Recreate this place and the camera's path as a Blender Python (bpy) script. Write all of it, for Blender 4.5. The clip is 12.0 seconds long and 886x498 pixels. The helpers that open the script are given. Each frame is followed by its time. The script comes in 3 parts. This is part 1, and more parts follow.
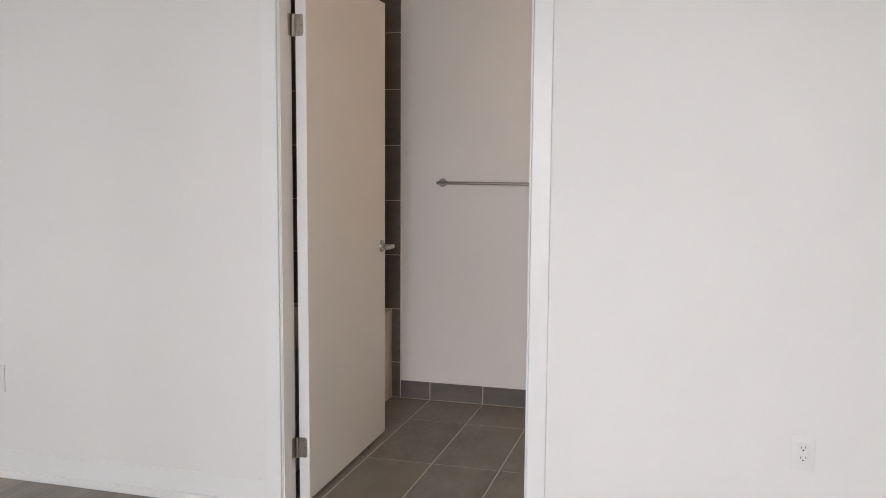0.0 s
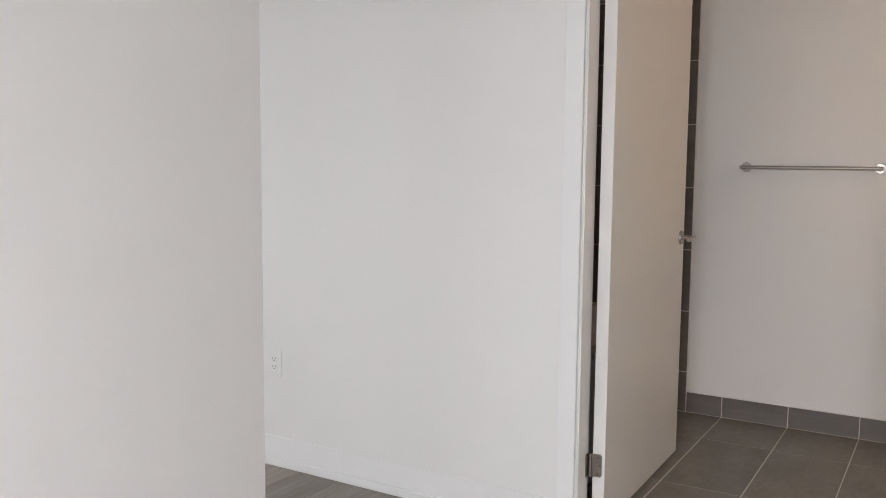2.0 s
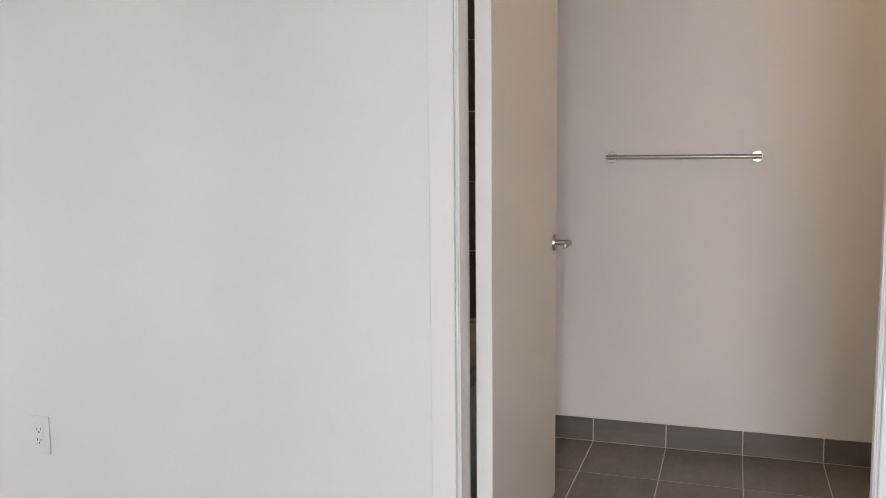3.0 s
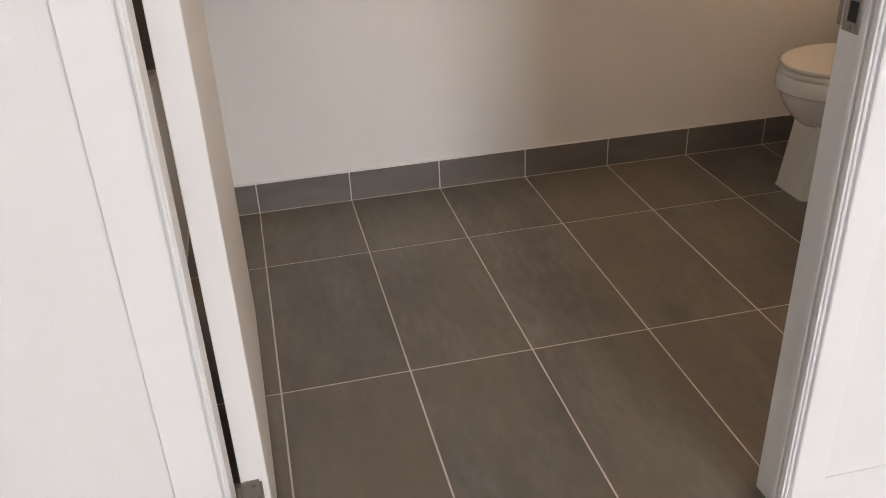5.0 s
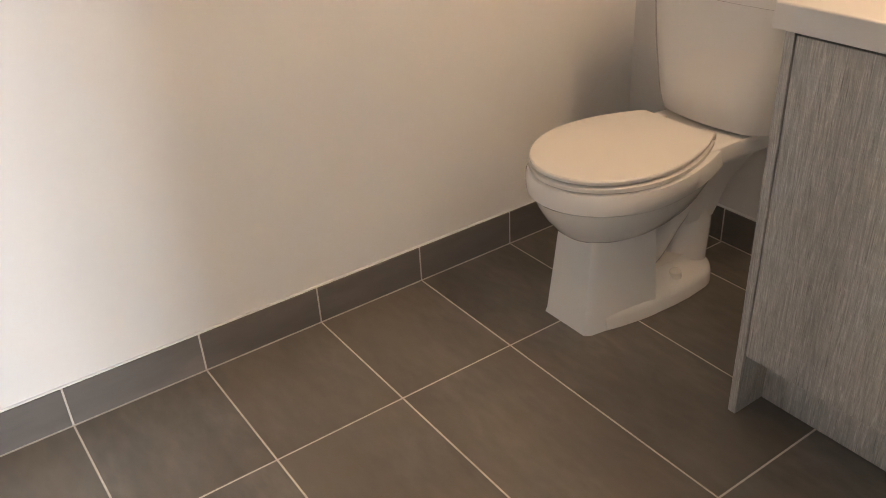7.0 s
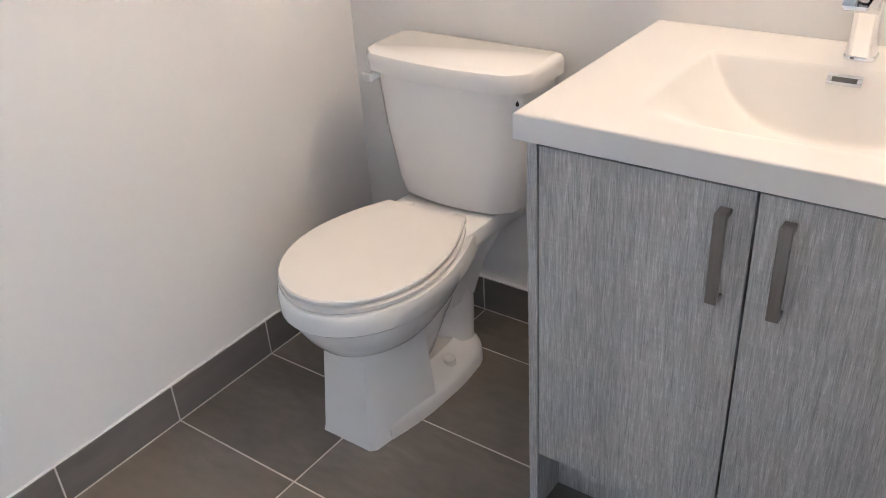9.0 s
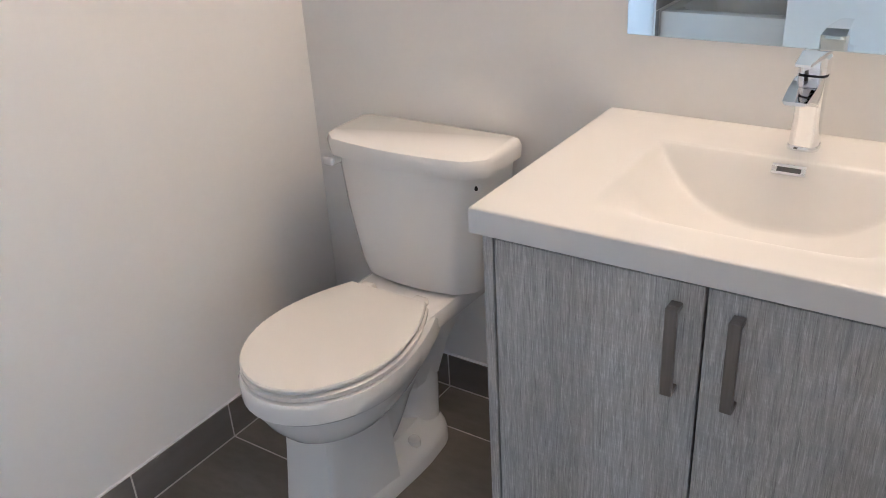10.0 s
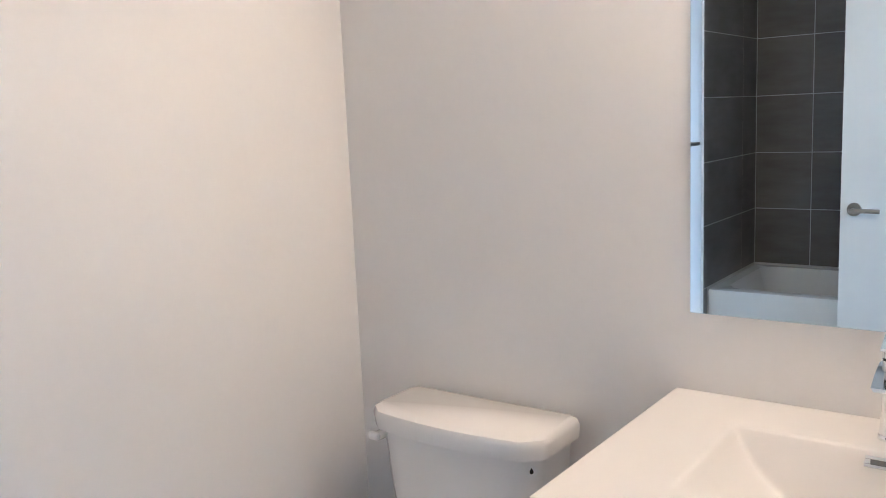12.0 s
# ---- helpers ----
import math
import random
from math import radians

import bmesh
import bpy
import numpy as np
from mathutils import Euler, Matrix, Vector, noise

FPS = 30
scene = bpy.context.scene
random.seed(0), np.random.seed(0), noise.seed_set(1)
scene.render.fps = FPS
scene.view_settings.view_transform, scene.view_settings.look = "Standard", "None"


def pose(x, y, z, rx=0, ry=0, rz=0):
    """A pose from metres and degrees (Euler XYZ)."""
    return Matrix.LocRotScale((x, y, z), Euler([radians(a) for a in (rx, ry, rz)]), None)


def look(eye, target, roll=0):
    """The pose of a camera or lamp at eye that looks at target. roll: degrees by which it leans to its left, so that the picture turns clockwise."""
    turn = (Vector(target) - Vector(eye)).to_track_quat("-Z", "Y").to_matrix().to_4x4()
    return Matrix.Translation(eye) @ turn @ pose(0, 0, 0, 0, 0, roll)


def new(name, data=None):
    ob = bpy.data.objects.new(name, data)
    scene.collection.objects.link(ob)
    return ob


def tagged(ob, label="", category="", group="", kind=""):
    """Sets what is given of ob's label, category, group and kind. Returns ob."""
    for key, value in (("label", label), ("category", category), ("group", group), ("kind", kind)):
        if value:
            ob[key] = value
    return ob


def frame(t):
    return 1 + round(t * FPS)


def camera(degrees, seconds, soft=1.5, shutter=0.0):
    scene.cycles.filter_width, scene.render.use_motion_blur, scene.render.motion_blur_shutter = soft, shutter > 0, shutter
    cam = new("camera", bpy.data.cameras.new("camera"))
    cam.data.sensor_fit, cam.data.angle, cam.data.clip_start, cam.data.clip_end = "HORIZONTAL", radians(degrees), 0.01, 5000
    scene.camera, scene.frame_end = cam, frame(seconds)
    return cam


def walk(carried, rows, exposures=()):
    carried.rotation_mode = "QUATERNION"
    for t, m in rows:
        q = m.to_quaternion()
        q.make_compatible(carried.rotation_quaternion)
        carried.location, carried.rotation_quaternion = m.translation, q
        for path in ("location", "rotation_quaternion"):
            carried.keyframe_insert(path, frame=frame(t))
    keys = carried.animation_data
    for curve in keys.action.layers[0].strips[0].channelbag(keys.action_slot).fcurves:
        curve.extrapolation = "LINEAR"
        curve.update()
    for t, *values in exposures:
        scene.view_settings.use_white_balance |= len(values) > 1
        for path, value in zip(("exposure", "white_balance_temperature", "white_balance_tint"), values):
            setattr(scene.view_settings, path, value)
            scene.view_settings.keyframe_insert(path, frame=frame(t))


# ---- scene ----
cam = camera(54.5, 12.0, soft=0.9)
WIN_X, DAY = 0.38, 100.0
# made-up second window that lifts the wall left of the doorway
FILL_X, FILL_POWER = -2.42, 62.0
WARM, VANITY = (1.0, 0.69, 0.42), 19.5
EXPOSURES = [(0, 0.25, 7200, 19), (2.7, 0.30, 7100, 18), (4.5, 0.50, 7350, 20), (5.5, 0.66, 7350, 20), (6.0, 1.14, 7350, 19), (6.5, 1.26, 7300, 18), (8.5, 2.06, 5450, 12), (9.5, 1.67, 5280, 12), (10.5, 1.61, 5230, 12), (12, 1.62, 5200, 12)]
PATH = [
    (0, (0.747, -4.16, 1.332), (0.204, -2.246, 1.131), 0.4),
    (0.5, (0.706, -4.191, 1.309), (-0.139, -2.391, 1.106), 0.7),
    (1, (0.661, -4.175, 1.296), (-0.345, -2.46, 1.089), 0.7),
    (1.5, (0.561, -4.102, 1.271), (-0.479, -2.411, 1.058), 0.6),
    (2, (0.338, -3.849, 1.24), (-0.689, -2.146, 1.035), 0.5),
    (2.5, (0.11, -3.565, 1.255), (-0.779, -1.785, 1.041), 0.3),
    (2.7, (0.045, -3.439, 1.245), (-0.749, -1.615, 1.039), -0.0),
    (4.3, (-0.532, -2.57, 1.243), (-0.408, -0.67, 0.632), -2.1),
    (4.5, (-0.554, -2.497, 1.237), (-0.338, -0.653, 0.494), -2.3),
    (5, (-0.567, -2.248, 1.234), (-0.196, -0.534, 0.272), -2.6),
    (5.5, (-0.514, -1.988, 1.203), (-0.008, -0.329, 0.206), -2.8),
    (6, (-0.432, -1.733, 1.215), (0.277, -0.154, 0.212), -2.8),
    (6.5, (-0.274, -1.496, 1.209), (0.609, -0.009, 0.205), -3.2),
    (6.7, (-0.203, -1.4, 1.217), (0.711, 0.067, 0.211), -3.2),
    (8.3, (0.018, -1.105, 1.285), (1.276, 0.081, 0.28), -3.9),
    (8.5, (0.033, -1.107, 1.297), (1.339, 0.028, 0.294), -3.8),
    (9, (0.043, -1.103, 1.346), (1.421, -0.06, 0.34), -3.8),
    (9.5, (0.06, -1.109, 1.39), (1.466, -0.097, 0.391), -3.8),
    (10, (0.071, -1.114, 1.405), (1.54, -0.097, 0.507), -3.5),
    (10.5, (0.087, -1.107, 1.407), (1.643, -0.062, 0.711), -3.2),
    (11, (0.104, -1.096, 1.402), (1.718, -0.035, 0.882), -3.0),
    (11.5, (0.116, -1.079, 1.405), (1.766, -0.003, 1.058), -2.7),
    (12, (0.125, -1.044, 1.392), (1.714, 0.131, 1.086), -2.5),
]
walk(cam, [(t, look(eye, target, roll)) for t, eye, target, roll in PATH], EXPOSURES)

# ---- light ----
world = bpy.data.worlds.new("world")
scene.world = world
world.use_nodes = True
wn = world.node_tree.nodes
sky = wn.new("ShaderNodeTexSky")
sky.sky_type, sky.sun_disc = "NISHITA", False
sky.sun_elevation, sky.sun_rotation = radians(35), radians(60)
world.node_tree.links.new(sky.outputs[0], wn["Background"].inputs[0])
wn["Background"].inputs[1].default_value = 0.08


def lamp(name, kind, matrix, energy, colour, **kw):
    data = bpy.data.lights.new(name, kind)
    data.energy, data.color = energy, colour
    for k, v in kw.items():
        if k == "shape":
            data.shape = v
        if k == "size":
            data.size = v
        if k == "size_y":
            data.size_y = v
        if k == "angle":
            data.angle = v
    ob = new(name, data)
    ob.matrix_world = matrix
    return ob


lamp("sun", "SUN", look((0, -20, 20), (4, -8, 4)), 1.0, (1, 0.95, 0.88), angle=radians(12))
# daylight in the bedroom window's opening; the second lamp is added fill
for wx, power in ((WIN_X, DAY), (FILL_X, FILL_POWER)):
    lamp("unseen_window_light", "AREA", look((wx, -5.62, 1.35), (wx, -3.62, -1.35)), power, (0.83, 0.925, 1.0), shape="RECTANGLE", size=1.1, size_y=1.6)

# ---- materials ----


def material(name, colour, rough=0.5, metal=0.0, grain=0.0, grain_scale=(40, 40, 40), stain=0.0, stain_scale=2.0,
             bump=0.0, bump_scale=(200, 200, 200), per_object=0.0, per_island=0.0, tint=None, spec=0.5, coat=0.0, gloss=0.0):
    """Base colour with fine grain, broad stains, relief and a shade of its own for each piece."""
    m = bpy.data.materials.new(name)
    m.use_nodes = True
    nt = m.node_tree
    n, link = nt.nodes, nt.links.new
    b = n["Principled BSDF"]
    b.inputs["Roughness"].default_value = rough
    b.inputs["Metallic"].default_value = metal
    b.inputs["Specular IOR Level"].default_value = spec
    b.inputs["Coat Weight"].default_value = coat
    b.inputs["Coat Roughness"].default_value = 0.08
    co = n.new("ShaderNodeTexCoord").outputs["Object"]
    if per_object:
        info = n.new("ShaderNodeObjectInfo")
        shift = n.new("ShaderNodeVectorMath")
        shift.operation = "MULTIPLY_ADD"
        comb = n.new("ShaderNodeCombineXYZ")
        for i in range(3):
            link(info.outputs["Random"], comb.inputs[i])
        link(comb.outputs[0], shift.inputs[0])
        shift.inputs[1].default_value = (37, 53, 71)
        link(co, shift.inputs[2])
        co = shift.outputs[0]

    def noise_at(scale, detail):
        mp = n.new("ShaderNodeMapping")
        mp.inputs["Scale"].default_value = scale
        link(co, mp.inputs[0])
        t = n.new("ShaderNodeTexNoise")
        t.inputs["Scale"].default_value = 1
        t.inputs["Detail"].default_value = detail
        link(mp.outputs[0], t.inputs["Vector"])
        return t.outputs[0]

    def ramp(src, lo, hi, a, z):
        r = n.new("ShaderNodeMapRange")
        r.inputs[1].default_value, r.inputs[2].default_value = lo, hi
        r.inputs[3].default_value, r.inputs[4].default_value = a, z
        link(src, r.inputs[0])
        return r.outputs[0]

    factor = None

    def times(x):
        nonlocal factor
        if factor is None:
            factor = x
            return
        mul = n.new("ShaderNodeMath")
        mul.operation = "MULTIPLY"
        link(factor, mul.inputs[0])
        link(x, mul.inputs[1])
        factor = mul.outputs[0]

    if grain:
        g = noise_at(grain_scale, 4)
        times(ramp(g, 0.3, 0.7, 1 - grain, 1 + grain))
    if stain:
        s = noise_at((stain_scale,) * 3 if not isinstance(stain_scale, tuple) else stain_scale, 3)
        times(ramp(s, 0.3, 0.7, 1 - stain, 1 + stain))
    if per_object:
        times(ramp(info.outputs["Random"], 0, 1, 1 - per_object, 1 + per_object))
    if per_island:
        geo = n.new("ShaderNodeNewGeometry")
        times(ramp(geo.outputs["Random Per Island"], 0, 1, 1 - per_island, 1 + per_island))
    b.inputs["Base Color"].default_value = (*colour, 1)
    if factor is not None:
        mix = n.new("ShaderNodeVectorMath")
        mix.operation = "SCALE"
        mix.inputs[0].default_value = colour
        link(factor, mix.inputs["Scale"])
        out = mix.outputs[0]
        if tint:
            # broad patches drift towards a second colour
            blend = n.new("ShaderNodeMix")
            blend.data_type = "RGBA"
            link(ramp(noise_at((3.1, 1.3, 3.1), 3), 0.35, 0.7, 0, 0.8), blend.inputs["Factor"])
            link(out, blend.inputs["A"])
            blend.inputs["B"].default_value = (*tint, 1)
            out = blend.outputs["Result"]
        link(out, b.inputs["Base Color"])
    if gloss:
        link(ramp(noise_at((6, 6, 6), 4), 0.3, 0.7, rough - gloss, rough + gloss), b.inputs["Roughness"])
    if bump:
        bp = n.new("ShaderNodeBump")
        bp.inputs["Strength"].default_value = bump
        bp.inputs["Distance"].default_value = 0.002
        link(noise_at(bump_scale, 3), bp.inputs["Height"])
        link(bp.outputs[0], b.inputs["Normal"])
    return m


M_WALL = material("wall_paint", (0.80, 0.795, 0.785), 0.6, grain=0.006, grain_scale=(60, 60, 60), stain=0.012, stain_scale=1.5, bump=0.12, bump_scale=(220, 220, 220))
M_CEIL = material("ceiling_paint", (0.82, 0.82, 0.81), 0.8, stain=0.01, bump=0.15, bump_scale=(150, 150, 150))
M_TRIM = material("trim_paint", (0.82, 0.82, 0.82), 0.38, stain=0.01, stain_scale=4, bump=0.02, bump_scale=(60, 60, 60))
M_DOOR = material("door_paint", (0.80, 0.795, 0.78), 0.42, grain=0.006, stain=0.012, bump=0.06, bump_scale=(160, 160, 160))
M_TILE = material("floor_tile", (0.168, 0.155, 0.138), 0.42, grain=0.14, grain_scale=(46, 17, 46), stain=0.22, stain_scale=(8, 2.8, 8), bump=0.10, bump_scale=(90, 60, 90), per_object=0.05, tint=(0.19, 0.164, 0.134), gloss=0.06)
M_WTILE = material("wall_tile", (0.165, 0.150, 0.138), 0.38, grain=0.10, grain_scale=(7, 7, 30), stain=0.14, stain_scale=(2.2, 2.2, 7), bump=0.08, bump_scale=(60, 60, 90), per_object=0.06, gloss=0.06)
M_GROUT = material("grout", (0.66, 0.62, 0.57), 0.9, grain=0.08, grain_scale=(150, 150, 150), stain=0.1, stain_scale=5, bump=0.3)
M_PORC = material("porcelain", (0.85, 0.84, 0.82), 0.10, stain=0.006, stain_scale=6, coat=0.3)
M_SEAT = material("seat_plastic", (0.80, 0.775, 0.74), 0.26, stain=0.008, stain_scale=6)
M_TOP = material("basin_resin", (0.69, 0.68, 0.668), 0.34, stain=0.006, stain_scale=5)
M_TUB = material("tub_acrylic", (0.78, 0.78, 0.77), 0.2, stain=0.01, stain_scale=4)
M_NICKEL = material("brushed_nickel", (0.42, 0.39, 0.355), 0.34, 1.0, grain=0.05, grain_scale=(20, 20, 300))
M_PULL = material("pull_metal", (0.30, 0.275, 0.255), 0.36, 1.0, grain=0.06, grain_scale=(200, 200, 15), stain=0.05)
M_CHROME = material("chrome", (0.85, 0.86, 0.88), 0.05, 1.0, stain=0.01)
# near-black: painted shade of holes and joints, also the sticker's printed drop
M_DARK = material("hole_shade_and_print", (0.02, 0.02, 0.02), 0.7, stain=0.1)
# dark grey that paints the shade seen through gaps and openings
M_SHADOWGAP = material("gap_shade", (0.12, 0.12, 0.12), 0.7, stain=0.1)
M_PLASTIC = material("outlet_plastic", (0.79, 0.79, 0.78), 0.3, stain=0.01)
M_PLANK = material("floor_plank", (0.28, 0.245, 0.21), 0.45, grain=0.16, grain_scale=(60, 3.5, 60), stain=0.14, stain_scale=(9, 1.2, 9), bump=0.15, bump_scale=(160, 8, 160), per_object=0.10)
M_METAL_W = material("window_frame_metal", (0.25, 0.25, 0.26), 0.4, 0.6, stain=0.02)
M_CONCRETE = material("ground_concrete", (0.3, 0.3, 0.29), 0.9, grain=0.1, grain_scale=(3, 3, 3), stain=0.15, stain_scale=0.2)


def mirror_material():
    m = bpy.data.materials.new("mirror_silver")
    m.use_nodes = True
    b = m.node_tree.nodes["Principled BSDF"]
    b.inputs["Base Color"].default_value = (0.76, 0.875, 0.94, 1)
    b.inputs["Metallic"].default_value, b.inputs["Roughness"].default_value = 1, 0.0
    return m


def glass_material():
    m = bpy.data.materials.new("window_glass")
    m.use_nodes = True
    b = m.node_tree.nodes["Principled BSDF"]
    b.inputs["Base Color"].default_value = (0.97, 0.99, 1, 1)
    b.inputs["Transmission Weight"].default_value, b.inputs["Roughness"].default_value = 1, 0.0
    return m


def glow_material(name, colour, strength):
    m = bpy.data.materials.new(name)
    m.use_nodes = True
    b = m.node_tree.nodes["Principled BSDF"]
    b.inputs["Emission Color"].default_value = (*colour, 1)
    b.inputs["Emission Strength"].default_value = strength
    b.inputs["Base Color"].default_value = (0.9, 0.88, 0.84, 1)
    return m


def laminate_material():
    """Printed grey oak: upright figure that wanders, pale brushed ticks, dark pores and faint saw marks across."""
    m = bpy.data.materials.new("grey_oak_laminate")
    m.use_nodes = True
    n, link = m.node_tree.nodes, m.node_tree.links.new
    b = n["Principled BSDF"]
    b.inputs["Roughness"].default_value = 0.5
    co = n.new("ShaderNodeTexCoord").outputs["Object"]
    info = n.new("ShaderNodeObjectInfo")
    shift = n.new("ShaderNodeVectorMath")
    shift.operation = "MULTIPLY_ADD"
    link(info.outputs["Random"], shift.inputs[0])
    shift.inputs[1].default_value = (3.1, 5.3, 7.7)
    link(co, shift.inputs[2])

    def noise(scale, detail, lo, hi, a, z, distortion=0.0):
        mp = n.new("ShaderNodeMapping")
        mp.inputs["Scale"].default_value = scale
        link(shift.outputs[0], mp.inputs[0])
        t = n.new("ShaderNodeTexNoise")
        t.inputs["Scale"].default_value, t.inputs["Detail"].default_value = 1, detail
        t.inputs["Distortion"].default_value = distortion
        link(mp.outputs[0], t.inputs["Vector"])
        g = n.new("ShaderNodeMapRange")
        for i, v in enumerate((lo, hi, a, z), 1):
            g.inputs[i].default_value = v
        link(t.outputs[0], g.inputs[0])
        return g.outputs[0]

    ticks = noise((520, 520, 34), 2, 0.50, 0.68, 1.0, 1.34, 0.8)
    pores = noise((640, 640, 26), 2, 0.28, 0.46, 0.66, 1.0, 0.7)
    figure = noise((70, 70, 5.0), 5, 0.32, 0.68, 0.82, 1.18, 2.4)
    boards = noise((11, 11, 0.5), 2, 0.3, 0.7, 0.90, 1.10)
    saw = noise((14, 14, 300), 2, 0.45, 0.72, 0.99, 1.07)
    f = ticks
    for other in (pores, figure, boards, saw):
        mul = n.new("ShaderNodeMath")
        mul.operation = "MULTIPLY"
        link(f, mul.inputs[0])
        link(other, mul.inputs[1])
        f = mul.outputs[0]
    tone = n.new("ShaderNodeVectorMath")
    tone.operation = "SCALE"
    tone.inputs[0].default_value = (0.432, 0.428, 0.420)
    link(f, tone.inputs["Scale"])
    link(tone.outputs[0], b.inputs["Base Color"])
    bump = n.new("ShaderNodeBump")
    bump.inputs["Strength"].default_value, bump.inputs["Distance"].default_value = 0.5, 0.001
    link(f, bump.inputs["Height"])
    link(bump.outputs[0], b.inputs["Normal"])
    return m


M_LAM = laminate_material()
M_MIRROR, M_GLASS = mirror_material(), glass_material()
M_GLOW = glow_material("opal_glass_lit", WARM, VANITY)

# ---- building helpers ----


def box(bm, x0, x1, y0, y1, z0, z1, bevel=0.0, segments=1):
    r = bmesh.ops.create_cube(bm, size=1)
    vs = r["verts"]
    bmesh.ops.transform(bm, verts=vs, matrix=Matrix.LocRotScale(((x0 + x1) / 2, (y0 + y1) / 2, (z0 + z1) / 2), None, (x1 - x0, y1 - y0, z1 - z0)))
    if bevel:
        edges = list({e for v in vs for e in v.link_edges})
        bmesh.ops.bevel(bm, geom=edges, offset=bevel, segments=segments, affect="EDGES", profile=0.5)
    return bm


def boxes(*dims, bevel=0.0, segments=1):
    bm = bmesh.new()
    for d in dims:
        box(bm, *d, bevel=bevel, segments=segments)
    return bm


def loft(bm, rings, cap0=True, cap1=True):
    """Skin of closed rings with the same number of points."""
    vs = [[bm.verts.new(p) for p in ring] for ring in rings]
    for a, b in zip(vs, vs[1:]):
        for i in range(len(a)):
            j = (i + 1) % len(a)
            bm.faces.new((a[i], a[j], b[j], b[i]))
    if cap0:
        bm.faces.new(list(reversed(vs[0])))
    if cap1:
        bm.faces.new(vs[-1])
    bmesh.ops.recalc_face_normals(bm, faces=bm.faces[:])
    return bm


def cyl(bm, a, b, r0, r1=None, n=24):
    """A rod from a to b."""
    a, b = Vector(a), Vector(b)
    r1 = r0 if r1 is None else r1
    q = (b - a).to_track_quat("Z", "Y").to_matrix()
    ring = lambda c, r: [c + q @ Vector((r * math.cos(2 * math.pi * i / n), r * math.sin(2 * math.pi * i / n), 0)) for i in range(n)]
    return loft(bm, [ring(a, r0), ring(b, r1)])


def tube(bm, points, radii, n=20):
    """A swept tube through points with a radius at each; smooth between them."""
    pts = [Vector(p) for p in points]
    fine, rad = [], []
    for i in range(len(pts) - 1):
        p0, p1, p2, p3 = pts[max(i - 1, 0)], pts[i], pts[i + 1], pts[min(i + 2, len(pts) - 1)]
        for k in range(6):
            t = k / 6
            fine.append(0.5 * ((2 * p1) + (p2 - p0) * t + (2 * p0 - 5 * p1 + 4 * p2 - p3) * t * t + (3 * p1 - p0 - 3 * p2 + p3) * t ** 3))
            rad.append(radii[i] * (1 - t) + radii[i + 1] * t)
    fine.append(pts[-1])
    rad.append(radii[-1])
    rings = []
    side = Vector((0, 1, 0))
    for i, p in enumerate(fine):
        d = (fine[min(i + 1, len(fine) - 1)] - fine[max(i - 1, 0)]).normalized()
        u = (side - d * side.dot(d)).normalized()
        v = d.cross(u)
        rings.append([p + rad[i] * (u * math.cos(2 * math.pi * k / n) + v * math.sin(2 * math.pi * k / n)) for k in range(n)])
    return loft(bm, rings)


def finish(name, bm, mat, smooth=None):
    me = bpy.data.meshes.new(name)
    bm.to_mesh(me)
    bm.free()
    me.materials.append(mat)
    if smooth is not None:
        me.shade_smooth()
        me.set_sharp_from_angle(angle=radians(smooth))
    return me


def root_of(ob):
    while ob.parent:
        ob = ob.parent
    return ob


def part(name, bm, mat, parent, label="", smooth=None):
    bmesh.ops.translate(bm, verts=bm.verts[:], vec=-root_of(parent).location)
    ob = new(name, finish(name, bm, mat, smooth))
    ob.parent = parent
    return tagged(ob, label)


def thing(name, loc, label, category, group=""):
    ob = new(name)
    ob.location = loc
    ob.empty_display_size = 0.1
    return tagged(ob, label, category, group)


def structure(name, bm, mat, label, category, smooth=None):
    return tagged(new(name, finish(name, bm, mat, smooth)), label, category, "", "structure")


def single(name, bm, mat, loc, label, category, smooth=None, group=""):
    bmesh.ops.translate(bm, verts=bm.verts[:], vec=-Vector(loc))
    ob = new(name, finish(name, bm, mat, smooth))
    ob.location = loc
    return tagged(ob, label, category, group)

# ---- the setting: bathroom x -1.608..1.685, y -1.17..0.382; bedroom in front of it ----
OPEN_L, OPEN_R, OPEN_T = -0.697, 0.268, 2.085
STOP_L, STOP_R = -0.685, 0.232
BATH_Y, BED_Y = -1.17, -1.285
EDGE_X, EDGE_Y = -1.198, -2.2

structure("wall_north", boxes((-1.728, 1.805, 0.382, 0.5, -0.02, 2.45)), M_WALL, "plain white painted bathroom wall with a towel bar", "wall")
structure("wall_east", boxes((1.685, 1.805, BATH_Y, 0.382, -0.02, 2.45)), M_WALL, "plain white painted wall behind toilet and vanity", "wall")
structure("wall_west", boxes((-1.728, -1.613, BATH_Y, 0.382, -0.02, 2.45)), M_WALL, "bathroom wall behind the tub tiling", "wall")
structure("wall_door", boxes((-3.1, OPEN_L - 0.015, BED_Y, BATH_Y, -0.02, 2.6), (OPEN_R + 0.015, 3.3, BED_Y, BATH_Y, -0.02, 2.6),
                             (OPEN_L - 0.015, OPEN_R + 0.015, BED_Y, BATH_Y, OPEN_T + 0.015, 2.6)), M_WALL, "white painted wall with the bathroom doorway through it", "wall")
# unseen thickness and length are added to keep the two windows' light apart
structure("wall_bedroom_side", boxes((EDGE_X - 0.57, EDGE_X, -5.6, EDGE_Y, -0.02, 2.6), bevel=0.003), M_WALL, "white painted bedroom wall ending in a sharp corner, thickened out of view", "wall")
structure("wall_bedroom_west", boxes((-3.1, -3.0, -5.6, BED_Y, -0.02, 2.6)), M_WALL, "white painted bedroom end wall", "wall")
